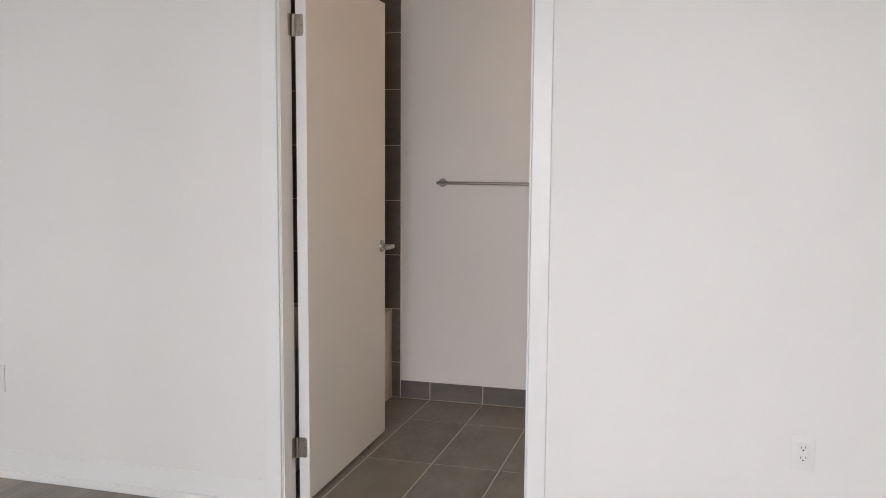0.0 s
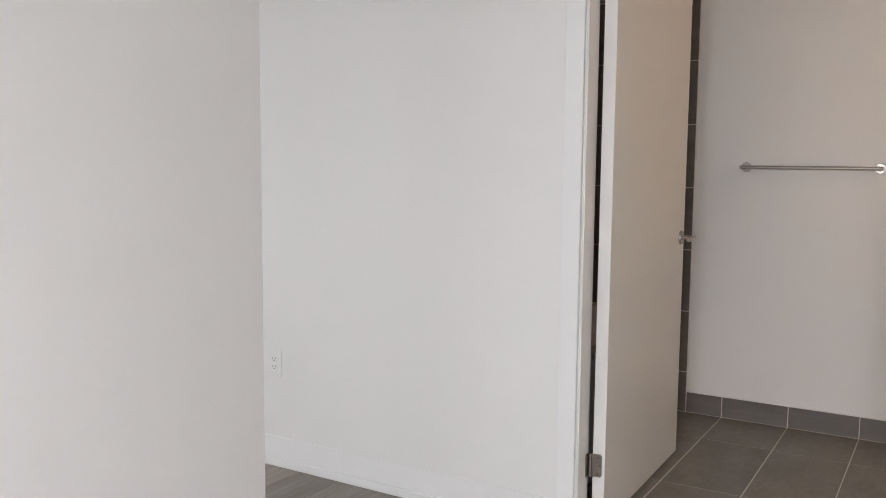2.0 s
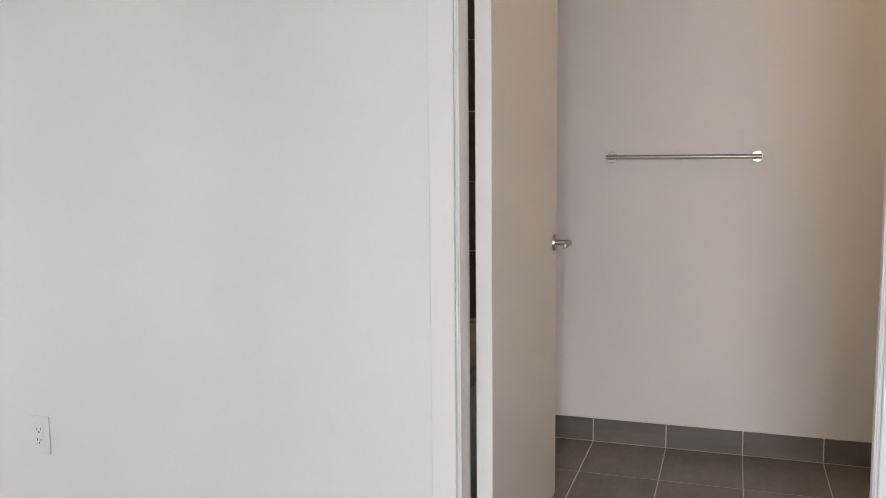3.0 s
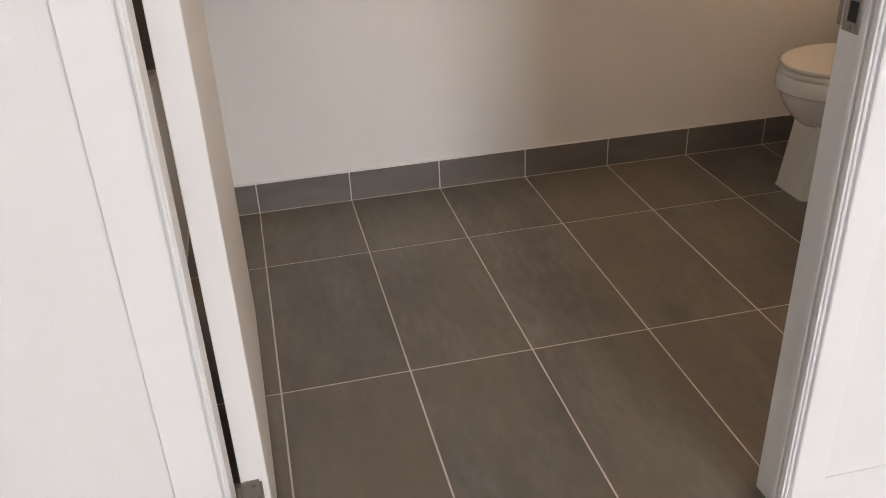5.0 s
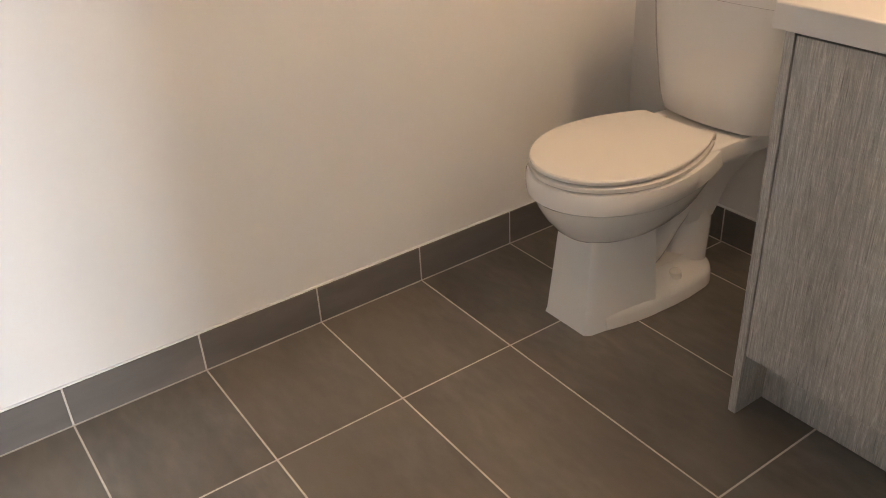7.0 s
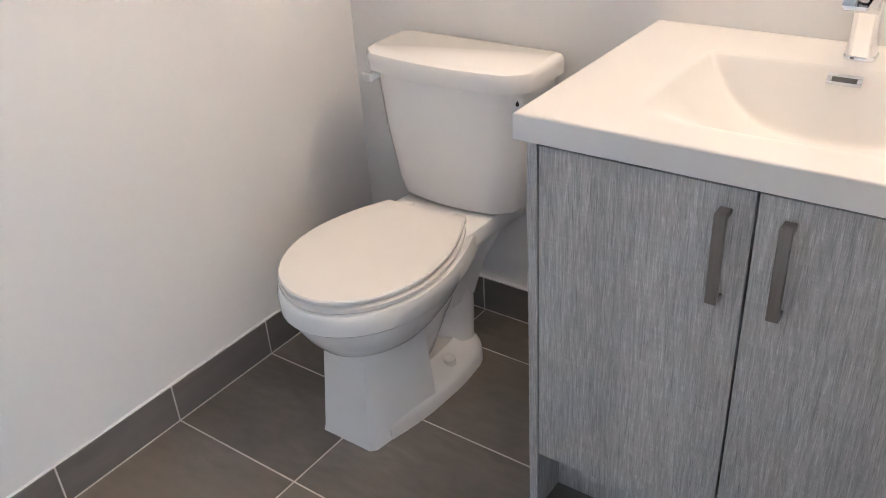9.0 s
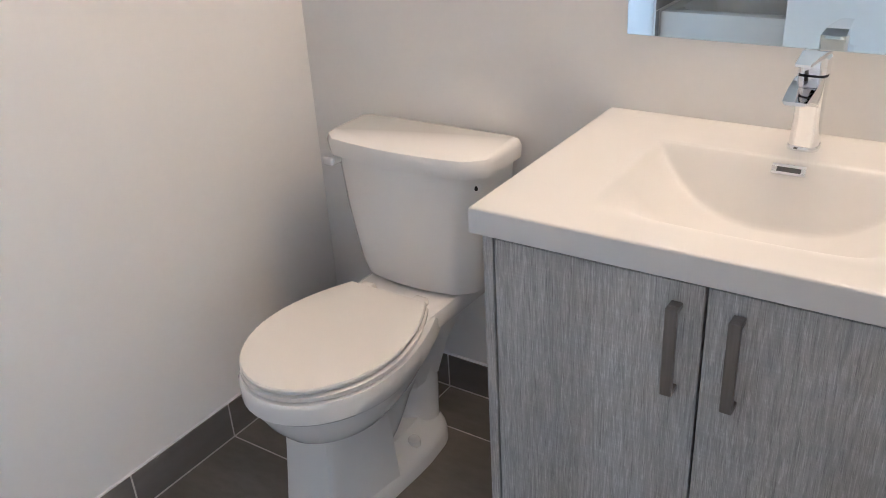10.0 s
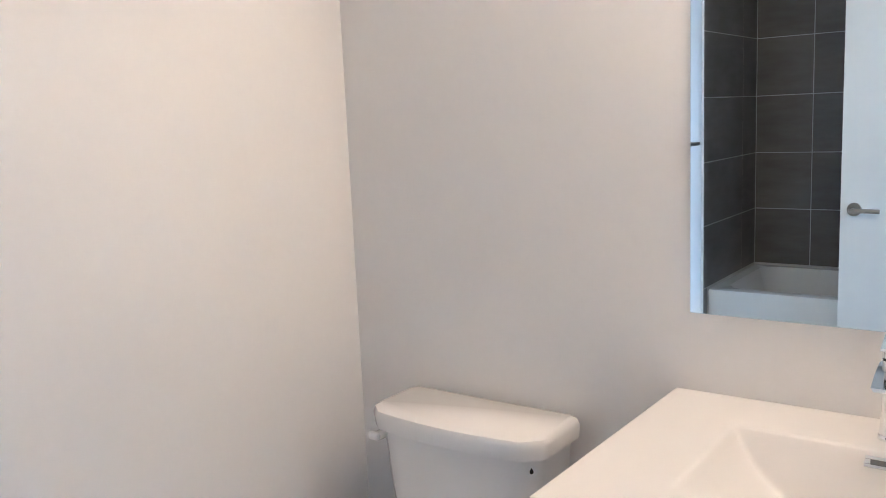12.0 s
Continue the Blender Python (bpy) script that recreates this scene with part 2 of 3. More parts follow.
structure("wall_bedroom_east", boxes((3.2, 3.3, -5.6, BED_Y, -0.02, 2.6)), M_WALL, "white painted bedroom wall", "wall")
A0, A1, B0, B1 = FILL_X - 0.56, FILL_X + 0.56, WIN_X - 0.6, WIN_X + 0.6
structure("wall_south", boxes((-3.1, A0, -5.75, -5.6, -0.02, 2.6), (A1, B0, -5.75, -5.6, -0.02, 2.6), (B1, 3.3, -5.75, -5.6, -0.02, 2.6), (A0, A1, -5.75, -5.6, -0.02, 0.2),
                              (A0, A1, -5.75, -5.6, 2.5, 2.6), (B0, B1, -5.75, -5.6, -0.02, 0.2), (B0, B1, -5.75, -5.6, 2.5, 2.6)), M_WALL, "white painted bedroom wall round two unseen windows, one added as fill", "wall")
structure("ceiling_bathroom", boxes((-1.728, 1.805, BATH_Y, 0.5, 2.45, 2.55)), M_CEIL, "flat white bathroom ceiling", "ceiling")
structure("ceiling_bedroom", boxes((-3.1, 3.3, -5.75, BATH_Y, 2.6, 2.7)), M_CEIL, "flat white bedroom ceiling", "ceiling")
structure("ground", boxes((-400, 400, -800, -6.5, -12.2, -12)), M_CONCRETE, "grey concrete ground far below the window", "ground")

# unseen windows behind the walk; the second is added to light the wall's left end
for W0, W1, wname in ((B0, B1, "window_1"), (A0, A1, "fill_window")):
    wx = (W0 + W1) / 2
    win = tagged(thing(wname, (wx, -5.68, 0.2), "tall unseen bedroom window with dark metal frame", "window"), kind="structure")
    part("window_frame", boxes((W0, W0 + 0.06, -5.73, -5.66, 0.2, 2.5), (W1 - 0.06, W1, -5.73, -5.66, 0.2, 2.5), (W0 + 0.06, W1 - 0.06, -5.73, -5.66, 0.2, 0.26),
                               (W0 + 0.06, W1 - 0.06, -5.73, -5.66, 2.44, 2.5), (wx - 0.03, wx + 0.03, -5.73, -5.66, 0.26, 2.44)), M_METAL_W, win)
    for a, b in ((W0 + 0.06, wx - 0.03), (wx + 0.03, W1 - 0.06)):
        pane = part("pane", boxes((a, b, -5.70, -5.692, 0.26, 2.44)), M_GLASS, win)
        pane.visible_shadow = False

# door lining, stops and casings
trim = tagged(thing("door_frame", (-0.2, BED_Y, 0), "white painted door lining with stops and moulded casings", "door frame"), kind="structure")
part("jamb", boxes((OPEN_L - 0.015, OPEN_L, BED_Y - 0.004, BATH_Y + 0.004, 0, OPEN_T), bevel=0.0015), M_TRIM, trim)
part("jamb", boxes((OPEN_R, OPEN_R + 0.015, BED_Y - 0.004, BATH_Y + 0.004, 0, OPEN_T), bevel=0.0015), M_TRIM, trim)
part("head_jamb", boxes((OPEN_L - 0.015, OPEN_R + 0.015, BED_Y - 0.004, BATH_Y + 0.004, OPEN_T, OPEN_T + 0.015)), M_TRIM, trim)
part("stop", boxes((OPEN_L, STOP_L, BED_Y - 0.002, -1.222, 0, OPEN_T - 0.016), bevel=0.002), M_TRIM, trim)
part("stop", boxes((STOP_R, OPEN_R, -1.268, -1.257, 0, OPEN_T - 0.016), (STOP_R + 0.005, OPEN_R, -1.275, -1.268, 0, OPEN_T - 0.016), (STOP_R, OPEN_R, BED_Y - 0.002, -1.275, 0, OPEN_T - 0.016), bevel=0.0015), M_TRIM, trim)
part("stop", boxes((OPEN_L, OPEN_R, BED_Y - 0.002, -1.252, OPEN_T - 0.016, OPEN_T), bevel=0.002), M_TRIM, trim)


def casing_bars(inner, sign, y, out):
    """Moulded upright: flat board, a groove and a raised bead towards the opening. sign: which way it lies from the opening."""
    bm = bmesh.new()
    for a, b, t in ((0.003, 0.0085, 0.0075), (0.0105, 0.0735, 0.0125)):
        x0, x1 = sorted((inner + sign * a, inner + sign * b))
        y0, y1 = sorted((y, y + out * t))
        box(bm, x0, x1, y0, y1, 0, OPEN_T + 0.006 + b - 0.006, bevel=0.002)
    return bm


part("casing", casing_bars(STOP_L, -1, BED_Y, -1), M_TRIM, trim)
part("casing", casing_bars(STOP_R, 1, BED_Y, -1), M_TRIM, trim)
part("head_casing", boxes((STOP_L - 0.0735, STOP_R + 0.0735, BED_Y - 0.0135, BED_Y, OPEN_T + 0.079, OPEN_T + 0.09), (STOP_L - 0.002, STOP_R + 0.002, BED_Y - 0.0135, BED_Y, OPEN_T + 0.003, OPEN_T + 0.078), bevel=0.002), M_TRIM, trim)


def strike_plate():
    z = 0.922
    t = thing("strike_plate", (OPEN_R, -1.192, z), "brushed steel strike plate screwed to the door jamb", "strike plate")
    bm = boxes((OPEN_R - 0.0022, OPEN_R, -1.210, -1.1735, z - 0.0295, z + 0.0295), bevel=0.0008)
    box(bm, OPEN_R - 0.0030, OPEN_R + 0.004, -1.1735, -1.1615, z - 0.024, z + 0.024, bevel=0.0015)
    part("plate", bm, M_NICKEL, t)
    # no hole is cut; a black box paints the shade inside
    part("latch_hole", boxes((OPEN_R - 0.0027, OPEN_R - 0.0018, -1.203, -1.187, z - 0.0145, z + 0.0145), bevel=0.0003), M_DARK, t, "latch opening, its shade painted dark")
    part("latch_tongue", boxes((OPEN_R - 0.006, OPEN_R - 0.0022, -1.187, -1.184, z - 0.014, z + 0.014), bevel=0.0008), M_NICKEL, t)
    for dz in (-0.0215, 0.0215):
        part("screw", cyl(bmesh.new(), (OPEN_R - 0.0022, -1.194, z + dz), (OPEN_R - 0.0034, -1.194, z + dz), 0.0038, 0.0028, 12), M_PULL, t)


strike_plate()


def skirting(name, x0, x1, y, out):
    """Bedroom baseboard along a wall in x, with a shoe moulding at the floor."""
    y0, y1 = sorted((y, y + out * 0.004))
    bm = boxes((x0, x1, y0, y1, 0.0, 0.12))
    y0, y1 = sorted((y + out * 0.004, y + out * 0.017))
    box(bm, x0, x1, y0, y1, 0.0, 0.034, bevel=0.004, segments=2)
    return structure(name, bm, M_TRIM, "low white painted baseboard with a shoe moulding", "baseboard")


skirting("baseboard", -3.0, STOP_L - 0.0738, BED_Y, -1)
skirting("baseboard", STOP_R + 0.0738, 3.2, BED_Y, -1)
structure("baseboard", boxes((EDGE_X, EDGE_X + 0.010, -5.59, EDGE_Y, 0, 0.12), bevel=0.002), M_TRIM, "low white painted baseboard with a shoe moulding", "baseboard")


# ---- bedroom and door things ----
def outlet(x, z):
    t = thing("wall_outlet", (x, BED_Y, z), "white plastic duplex wall outlet", "outlet", "wall outlets")
    part("cover_plate", boxes((x - 0.036, x + 0.036, BED_Y - 0.005, BED_Y, z - 0.058, z + 0.058), bevel=0.002, segments=2), M_PLASTIC, t, smooth=40)
    part("receptacle", boxes((x - 0.0165, x + 0.0165, BED_Y - 0.0065, BED_Y - 0.004, z - 0.034, z + 0.034), bevel=0.001), M_PLASTIC, t)
    for dz in (-0.0165, 0.0165):
        # slots are raised black shapes coloured like the shade within
        bm = boxes((x - 0.0075, x - 0.0055, BED_Y - 0.0070, BED_Y - 0.0060, z + dz - 0.002, z + dz + 0.006),
                   (x + 0.0055, x + 0.0075, BED_Y - 0.0070, BED_Y - 0.0060, z + dz - 0.001, z + dz + 0.006))
        cyl(bm, (x, BED_Y - 0.0060, z + dz - 0.007), (x, BED_Y - 0.0070, z + dz - 0.007), 0.0026, n=12)
        part("slots", bm, M_DARK, t, "plug slots, their shade painted dark")


outlet(-1.993, 0.425)
outlet(1.128, 0.419)


def bathroom_door():
    x0, x1, y0, y1 = -0.681, -0.638, -1.166, -0.258
    t = tagged(thing("door_1", (x0, y0, 0.008), "plain white flush door standing open into the bathroom", "door"), kind="structure")
    t.rotation_euler.z = radians(0.85)
    part("leaf", boxes((x0, x1, y0, y1, 0.010, 2.072), bevel=0.0015), M_DOOR, t)
    for z in (0.219, 1.836):
        bm = boxes((x0 + 0.004, x1 - 0.014, y0 - 0.0022, y0, z - 0.04, z + 0.04), (x1 - 0.014, x1 - 0.010, y0 - 0.0022, y0, z - 0.035, z + 0.035), bevel=0.0006)
        for k in range(5):
            cyl(bm, (x0 - 0.006, y0 - 0.006, z - 0.04 + k * 0.016), (x0 - 0.006, y0 - 0.006, z - 0.0245 + k * 0.016), 0.0062, n=16)
        box(bm, x0 - 0.004, x0 + 0.006, y0 - 0.0045, y0 - 0.0020, z - 0.04, z + 0.04)
        box(bm, OPEN_L, OPEN_L + 0.0022, -1.196, y0 - 0.006, z - 0.04, z + 0.04, bevel=0.0006)
        hinge = part("hinge", bm, M_NICKEL, t, "brushed nickel butt hinge")
        for dz, dx in ((-0.028, 0.019), (0.0, 0.025), (0.028, 0.019)):
            part("screw", cyl(bmesh.new(), (x0 + dx, y0 - 0.002, z + dz), (x0 + dx, y0 - 0.0032, z + dz), 0.004, 0.003, 12), M_PULL, hinge)
    yl, zl = -0.312, 0.932
    for face, out in ((x1, 1), (x0, -1)):
        bm = cyl(bmesh.new(), (face, yl, zl), (face + out * 0.009, yl, zl), 0.029, 0.027, 32)
        cyl(bm, (face + out * 0.009, yl, zl), (face + out * 0.056, yl, zl), 0.0095, n=20)
        handle = part("door_handle", bm, M_NICKEL, t, "brushed nickel lever handle on a round rose", smooth=40)
        xs = sorted((face + out * 0.051, face + out * 0.063))
        lever = boxes((xs[0], xs[1], yl - 0.108, yl + 0.012, zl - 0.009, zl + 0.009), bevel=0.004, segments=3)
        part("lever", lever, M_NICKEL, handle, smooth=50)
    part("latch_plate", boxes((x0 + 0.008, x1 - 0.008, y1, y1 + 0.0015, zl - 0.028, zl + 0.028)), M_NICKEL, t, "brushed nickel latch plate")


bathroom_door()

# ---- bathroom things ----
def towel_bar():
    xa, xb, y, z, w = -0.545, 0.022, 0.318, 1.220, 0.382
    t = thing("towel_bar", ((xa + xb) / 2, w, z), "brushed nickel towel bar screwed to the white wall", "towel bar")
    part("bar", cyl(bmesh.new(), (xa - 0.016, y, z), (xb + 0.016, y, z), 0.0085), M_NICKEL, t, smooth=40)
    for x in (xa, xb):
        bm = cyl(bmesh.new(), (x, w, z), (x, w - 0.008, z), 0.0235, 0.0215, 28)
        cyl(bm, (x, w - 0.008, z), (x, y, z), 0.0085, n=20)
        part("bracket", bm, M_NICKEL, t, smooth=40)


towel_bar()


def rounded_rect(x0, x1, y0, y1, r, z, n=8):
    pts = []
    for cx, cy, a in ((x1 - r, y1 - r, 0), (x0 + r, y1 - r, 90), (x0 + r, y0 + r, 180), (x1 - r, y0 + r, 270)):
        for k in range(n + 1):
            q = radians(a + 90 * k / n)
            pts.append((cx + r * math.cos(q), cy + r * math.sin(q), z))
    return pts


def bathtub():
    x0, x1, y0, y1 = -1.603, -0.84, -1.158, 0.370
    rr = rounded_rect
    rings = [rr(x0, x1, y0, y1, 0.006, 0.0), rr(x0, x1, y0, y1, 0.006, 0.490), rr(x0 + 0.003, x1 - 0.003, y0 + 0.003, y1 - 0.003, 0.008, 0.498),
             rr(x0 + 0.01, x1 - 0.01, y0 + 0.01, y1 - 0.01, 0.012, 0.5), rr(x0 + 0.05, x1 - 0.07, y0 + 0.06, y1 - 0.06, 0.09, 0.499),
             rr(x0 + 0.056, x1 - 0.078, y0 + 0.068, y1 - 0.068, 0.09, 0.492), rr(x0 + 0.07, x1 - 0.09, y0 + 0.09, y1 - 0.10, 0.1, 0.40),
             rr(x0 + 0.09, x1 - 0.11, y0 + 0.12, y1 - 0.20, 0.12, 0.18), rr(x0 + 0.12, x1 - 0.14, y0 + 0.15, y1 - 0.26, 0.12, 0.12)]
    bm = loft(bmesh.new(), rings)
    t = thing("bathtub", ((x0 + x1) / 2, (y0 + y1) / 2, 0), "white acrylic alcove bathtub with a straight apron", "bathtub")
    part("shell", bm, M_TUB, t, smooth=35)


bathtub()

AX = -0.014


def egg(xf, xb, hw, hb, z, xc=1.215, n=22, m=9):
    """Outline of a toilet bowl: round at the front, narrowing to a straight back edge."""
    pts = []
    for k in range(n + 1):
        q = radians(-90 + 180 * k / n)
        pts.append((xc - (xc - xf) * math.cos(q), AX - hw * math.sin(q), z))
    for k in range(1, m + 1):
        u = k / m
        pts.append((xc + (xb - xc) * u, AX - (hb + (hw - hb) * (1 - u ** 1.9)), z))
    back = [(x, 2 * AX - y, zz) for x, y, zz in reversed(pts[n + 1:])]
    return pts + back


TX = AX - 0.006


def tank_outline(s, front, half, z, n=12):
    """Outline of the tank: straight back, clipped front corners, bowed front."""
    back = 1.672 - s
    pts = [(back - 0.012, TX + half, z), (back, TX + half - 0.012, z), (back, TX - half + 0.012, z), (back - 0.012, TX - half, z), (front + 0.062, TX - half, z), (front + 0.045, TX - half + 0.006, z)]
    for k in range(n + 1):
        y = -half + 0.040 + (2 * half - 0.080) * k / n
        pts.append((front + 0.016 * (y / (half - 0.04)) ** 2, TX + y, z))
    return pts + [(front + 0.045, TX + half - 0.006, z), (front + 0.062, TX + half, z)]


def toilet():
    t = thing("toilet", (1.32, AX, 0), "white two-piece toilet with closed lid beside the vanity", "toilet")
    bm = bmesh.new()
    # bowl with its rim band
    loft(bm, [egg(1.105, 1.38, 0.07, 0.05, 0.225), egg(1.085, 1.40, 0.092, 0.06, 0.235), egg(1.062, 1.42, 0.120, 0.08, 0.254), egg(1.036, 1.44, 0.144, 0.09, 0.288), egg(1.020, 1.45, 0.157, 0.1, 0.318), egg(1.015, 1.452, 0.162, 0.104, 0.3435),
              egg(1.003, 1.455, 0.173, 0.116, 0.345), egg(0.998, 1.458, 0.177, 0.12, 0.350), egg(0.997, 1.458, 0.178, 0.12, 0.386), egg(1.002, 1.455, 0.175, 0.117, 0.395), egg(1.01, 1.45, 0.168, 0.11, 0.398)])

    def slab(x0, x1, h0, h1, z):
        return [(x0, AX + h0 - 0.012, z), (x0, AX - h0 + 0.012, z), (x0 + 0.012, AX - h0, z), (x1 - 0.01, AX - h1, z), (x1, AX - h1 + 0.01, z), (x1, AX + h1 - 0.01, z), (x1 - 0.01, AX + h1, z), (x0 + 0.012, AX + h0, z)]

    # faceted front of the pedestal
    loft(bm, [slab(1.073, 1.29, 0.080, 0.110, 0), slab(1.077, 1.288, 0.078, 0.107, 0.014), slab(1.089, 1.282, 0.072, 0.101, 0.13), slab(1.098, 1.278, 0.068, 0.096, 0.22), slab(1.104, 1.278, 0.068, 0.094, 0.30)])
    # low foot with a round back end

    SIDE = ((1.13, 0.088), (1.17, 0.098), (1.21, 0.106), (1.25, 0.112), (1.29, 0.114), (1.34, 0.117), (1.39, 0.117))

    def foot(g, z):
        pts = [(x, AX - h + g, z) for x, h in SIDE]
        for k in range(17):
            q = radians(-90 + 180 * k / 16)
            pts.append((1.44 + (0.108 - g) * math.cos(q), AX + (0.112 - g) * math.sin(q), z))
        return pts + [(x, AX + h - g, z) for x, h in reversed(SIDE)]

    loft(bm, [foot(0, 0), foot(0.002, 0.026), foot(0.006, 0.036), foot(0.014, 0.044), foot(0.030, 0.053), foot(0.05, 0.064), foot(0.062, 0.08)])
    # trapway and the neck under the tank
    tube(bm, [(1.20, AX, 0.14), (1.30, AX, 0.135), (1.385, AX, 0.2), (1.45, AX, 0.245), (1.492, AX, 0.18), (1.478, AX, 0.05)], [0.075, 0.072, 0.064, 0.066, 0.062, 0.07])
    loft(bm, [slab(1.42, 1.53, 0.055, 0.06, 0.17), slab(1.41, 1.56, 0.07, 0.075, 0.26), slab(1.40, 1.62, 0.085, 0.10, 0.335), slab(1.38, 1.655, 0.120, 0.128, 0.350), slab(1.375, 1.66, 0.128, 0.132, 0.366), slab(1.375, 1.66, 0.128, 0.132, 0.392), slab(1.38, 1.655, 0.124, 0.129, 0.399), slab(1.39, 1.65, 0.116, 0.122, 0.402)])
    part("bowl", bm, M_PORC, t, smooth=38)
    part("seat", loft(bmesh.new(), [egg(1.010, 1.430, 0.168, 0.103, 0.398), egg(1.005, 1.432, 0.173, 0.107, 0.402), egg(1.005, 1.432, 0.173, 0.107, 0.411), egg(1.010, 1.430, 0.168, 0.103, 0.414)]), M_SEAT, t, smooth=40)
    part("lid", loft(bmesh.new(), [egg(1.010, 1.424, 0.164, 0.103, 0.4165), egg(1.006, 1.426, 0.169, 0.107, 0.4195), egg(1.005, 1.426, 0.170, 0.108, 0.427), egg(1.008, 1.424, 0.167, 0.105, 0.4305), egg(1.03, 1.405, 0.145, 0.088, 0.432)]), M_SEAT, t, "warm white closed seat lid", smooth=40)
    for dy in (-0.075, 0.075):
        part("hinge_cap", boxes((1.434, 1.458, AX + dy - 0.018, AX + dy + 0.018, 0.402, 0.422), bevel=0.006, segments=3), M_SEAT, t, smooth=60)
    part("tank", loft(bmesh.new(), [tank_outline(0.03, 1.510, 0.152, 0.404), tank_outline(0.02, 1.496, 0.163, 0.410), tank_outline(0.012, 1.488, 0.171, 0.45), tank_outline(0.006, 1.484, 0.192, 0.58), tank_outline(0.004, 1.481, 0.204, 0.714)]), M_PORC, t, smooth=32)
    part("tank_lid", loft(bmesh.new(), [tank_outline(0.002, 1.480, 0.212, 0.713), tank_outline(0, 1.471, 0.221, 0.717), tank_outline(0, 1.468, 0.223, 0.745), tank_outline(0.002, 1.472, 0.219, 0.757), tank_outline(0.01, 1.482, 0.211, 0.762)]), M_PORC, t, smooth=40)
    bm = boxes((1.478, 1.490, AX + 0.172, AX + 0.202, 0.690, 0.711), bevel=0.005, segments=3)
    cyl(bm, (1.487, AX + 0.180, 0.700), (1.51, AX + 0.180, 0.700), 0.011)
    part("flush_lever", bm, M_PORC, t, smooth=50)
    for s in (-1, 1):
        bm = bmesh.new()
        y = AX + s * 0.078
        cyl(bm, (1.375, y, 0.05), (1.375, y, 0.066), 0.0165, 0.015)
        cyl(bm, (1.375, y, 0.066), (1.375, y, 0.074), 0.015, 0.008)
        part("bolt_cap", bm, M_SEAT, t, smooth=60)
    # round sticker with a drop, on the clipped tank corner
    c, nrm = Vector((1.5195, AX - 0.193, 0.688)), Vector((-0.758, -0.652, 0.0)).normalized()
    st = part("sticker", cyl(bmesh.new(), c - nrm * 0.004, c + nrm * 0.0012, 0.0125), M_PLASTIC, t, "small white round sticker with a dark drop")
    u = Vector((0, 0, 1)).cross(nrm)
    drop = [(0, 0.007), (0.0035, 0.001), (0.004, -0.003), (0.0025, -0.0055), (0, -0.0065), (-0.0025, -0.0055), (-0.004, -0.003), (-0.0035, 0.001)]
    loft_d = loft(bmesh.new(), [[c + nrm * h + u * a + Vector((0, 0, b)) for a, b in drop] for h in (0.001, 0.0017)])
    part("drop_mark", loft_d, M_DARK, st)


toilet()

VF, VY0, VY1 = 1.13, -0.463, -1.168


def vanity():
    t = thing("vanity_cabinet", (1.4, -0.82, 0), "grey oak laminate bathroom vanity with two doors", "vanity cabinet")
    part("side_panel", boxes((VF - 0.006, 1.66, VY0 - 0.018, VY0, 0.001, 0.806), bevel=0.0008), M_LAM, t)
    part("side_panel", boxes((VF - 0.006, 1.66, VY1, VY1 + 0.018, 0.001, 0.806), bevel=0.0008), M_LAM, t)
    # dark boards colour in the shade of the gaps round the doors
    part("body", boxes((VF + 0.022, 1.66, VY1 + 0.019, VY0 - 0.019, 0.15, 0.17), (1.64, 1.66, VY1 + 0.019, VY0 - 0.019, 0.17, 0.80), (VF + 0.022, VF + 0.04, VY1 + 0.019, VY0 - 0.019, 0.7605, 0.80),
                       (VF + 0.022, VF + 0.04, VY1 + 0.019, VY0 - 0.019, 0.17, 0.76)), M_SHADOWGAP, t)
    part("toe_kick", boxes((1.212, 1.228, VY1 + 0.019, VY0 - 0.019, 0.001, 0.149)), M_LAM, t)
    mid = (VY0 + VY1) / 2 - 0.010
    for a, b, hy in ((mid + 0.002, VY0 - 0.0205, mid + 0.041), (VY1 + 0.0205, mid - 0.002, mid - 0.048)):
        d = part("door", boxes((VF - 0.004, VF + 0.016, a, b, 0.152, 0.801), bevel=0.001), M_LAM, t)
        bm = boxes((VF - 0.030, VF - 0.022, hy - 0.0090, hy + 0.0090, 0.619, 0.769), (VF - 0.022, VF - 0.004, hy - 0.0090, hy + 0.0090, 0.760, 0.769),
                   (VF - 0.022, VF - 0.004, hy - 0.0090, hy + 0.0090, 0.619, 0.628), bevel=0.0012)
        part("handle", bm, M_PULL, d, "dark brushed metal square pull")


vanity()


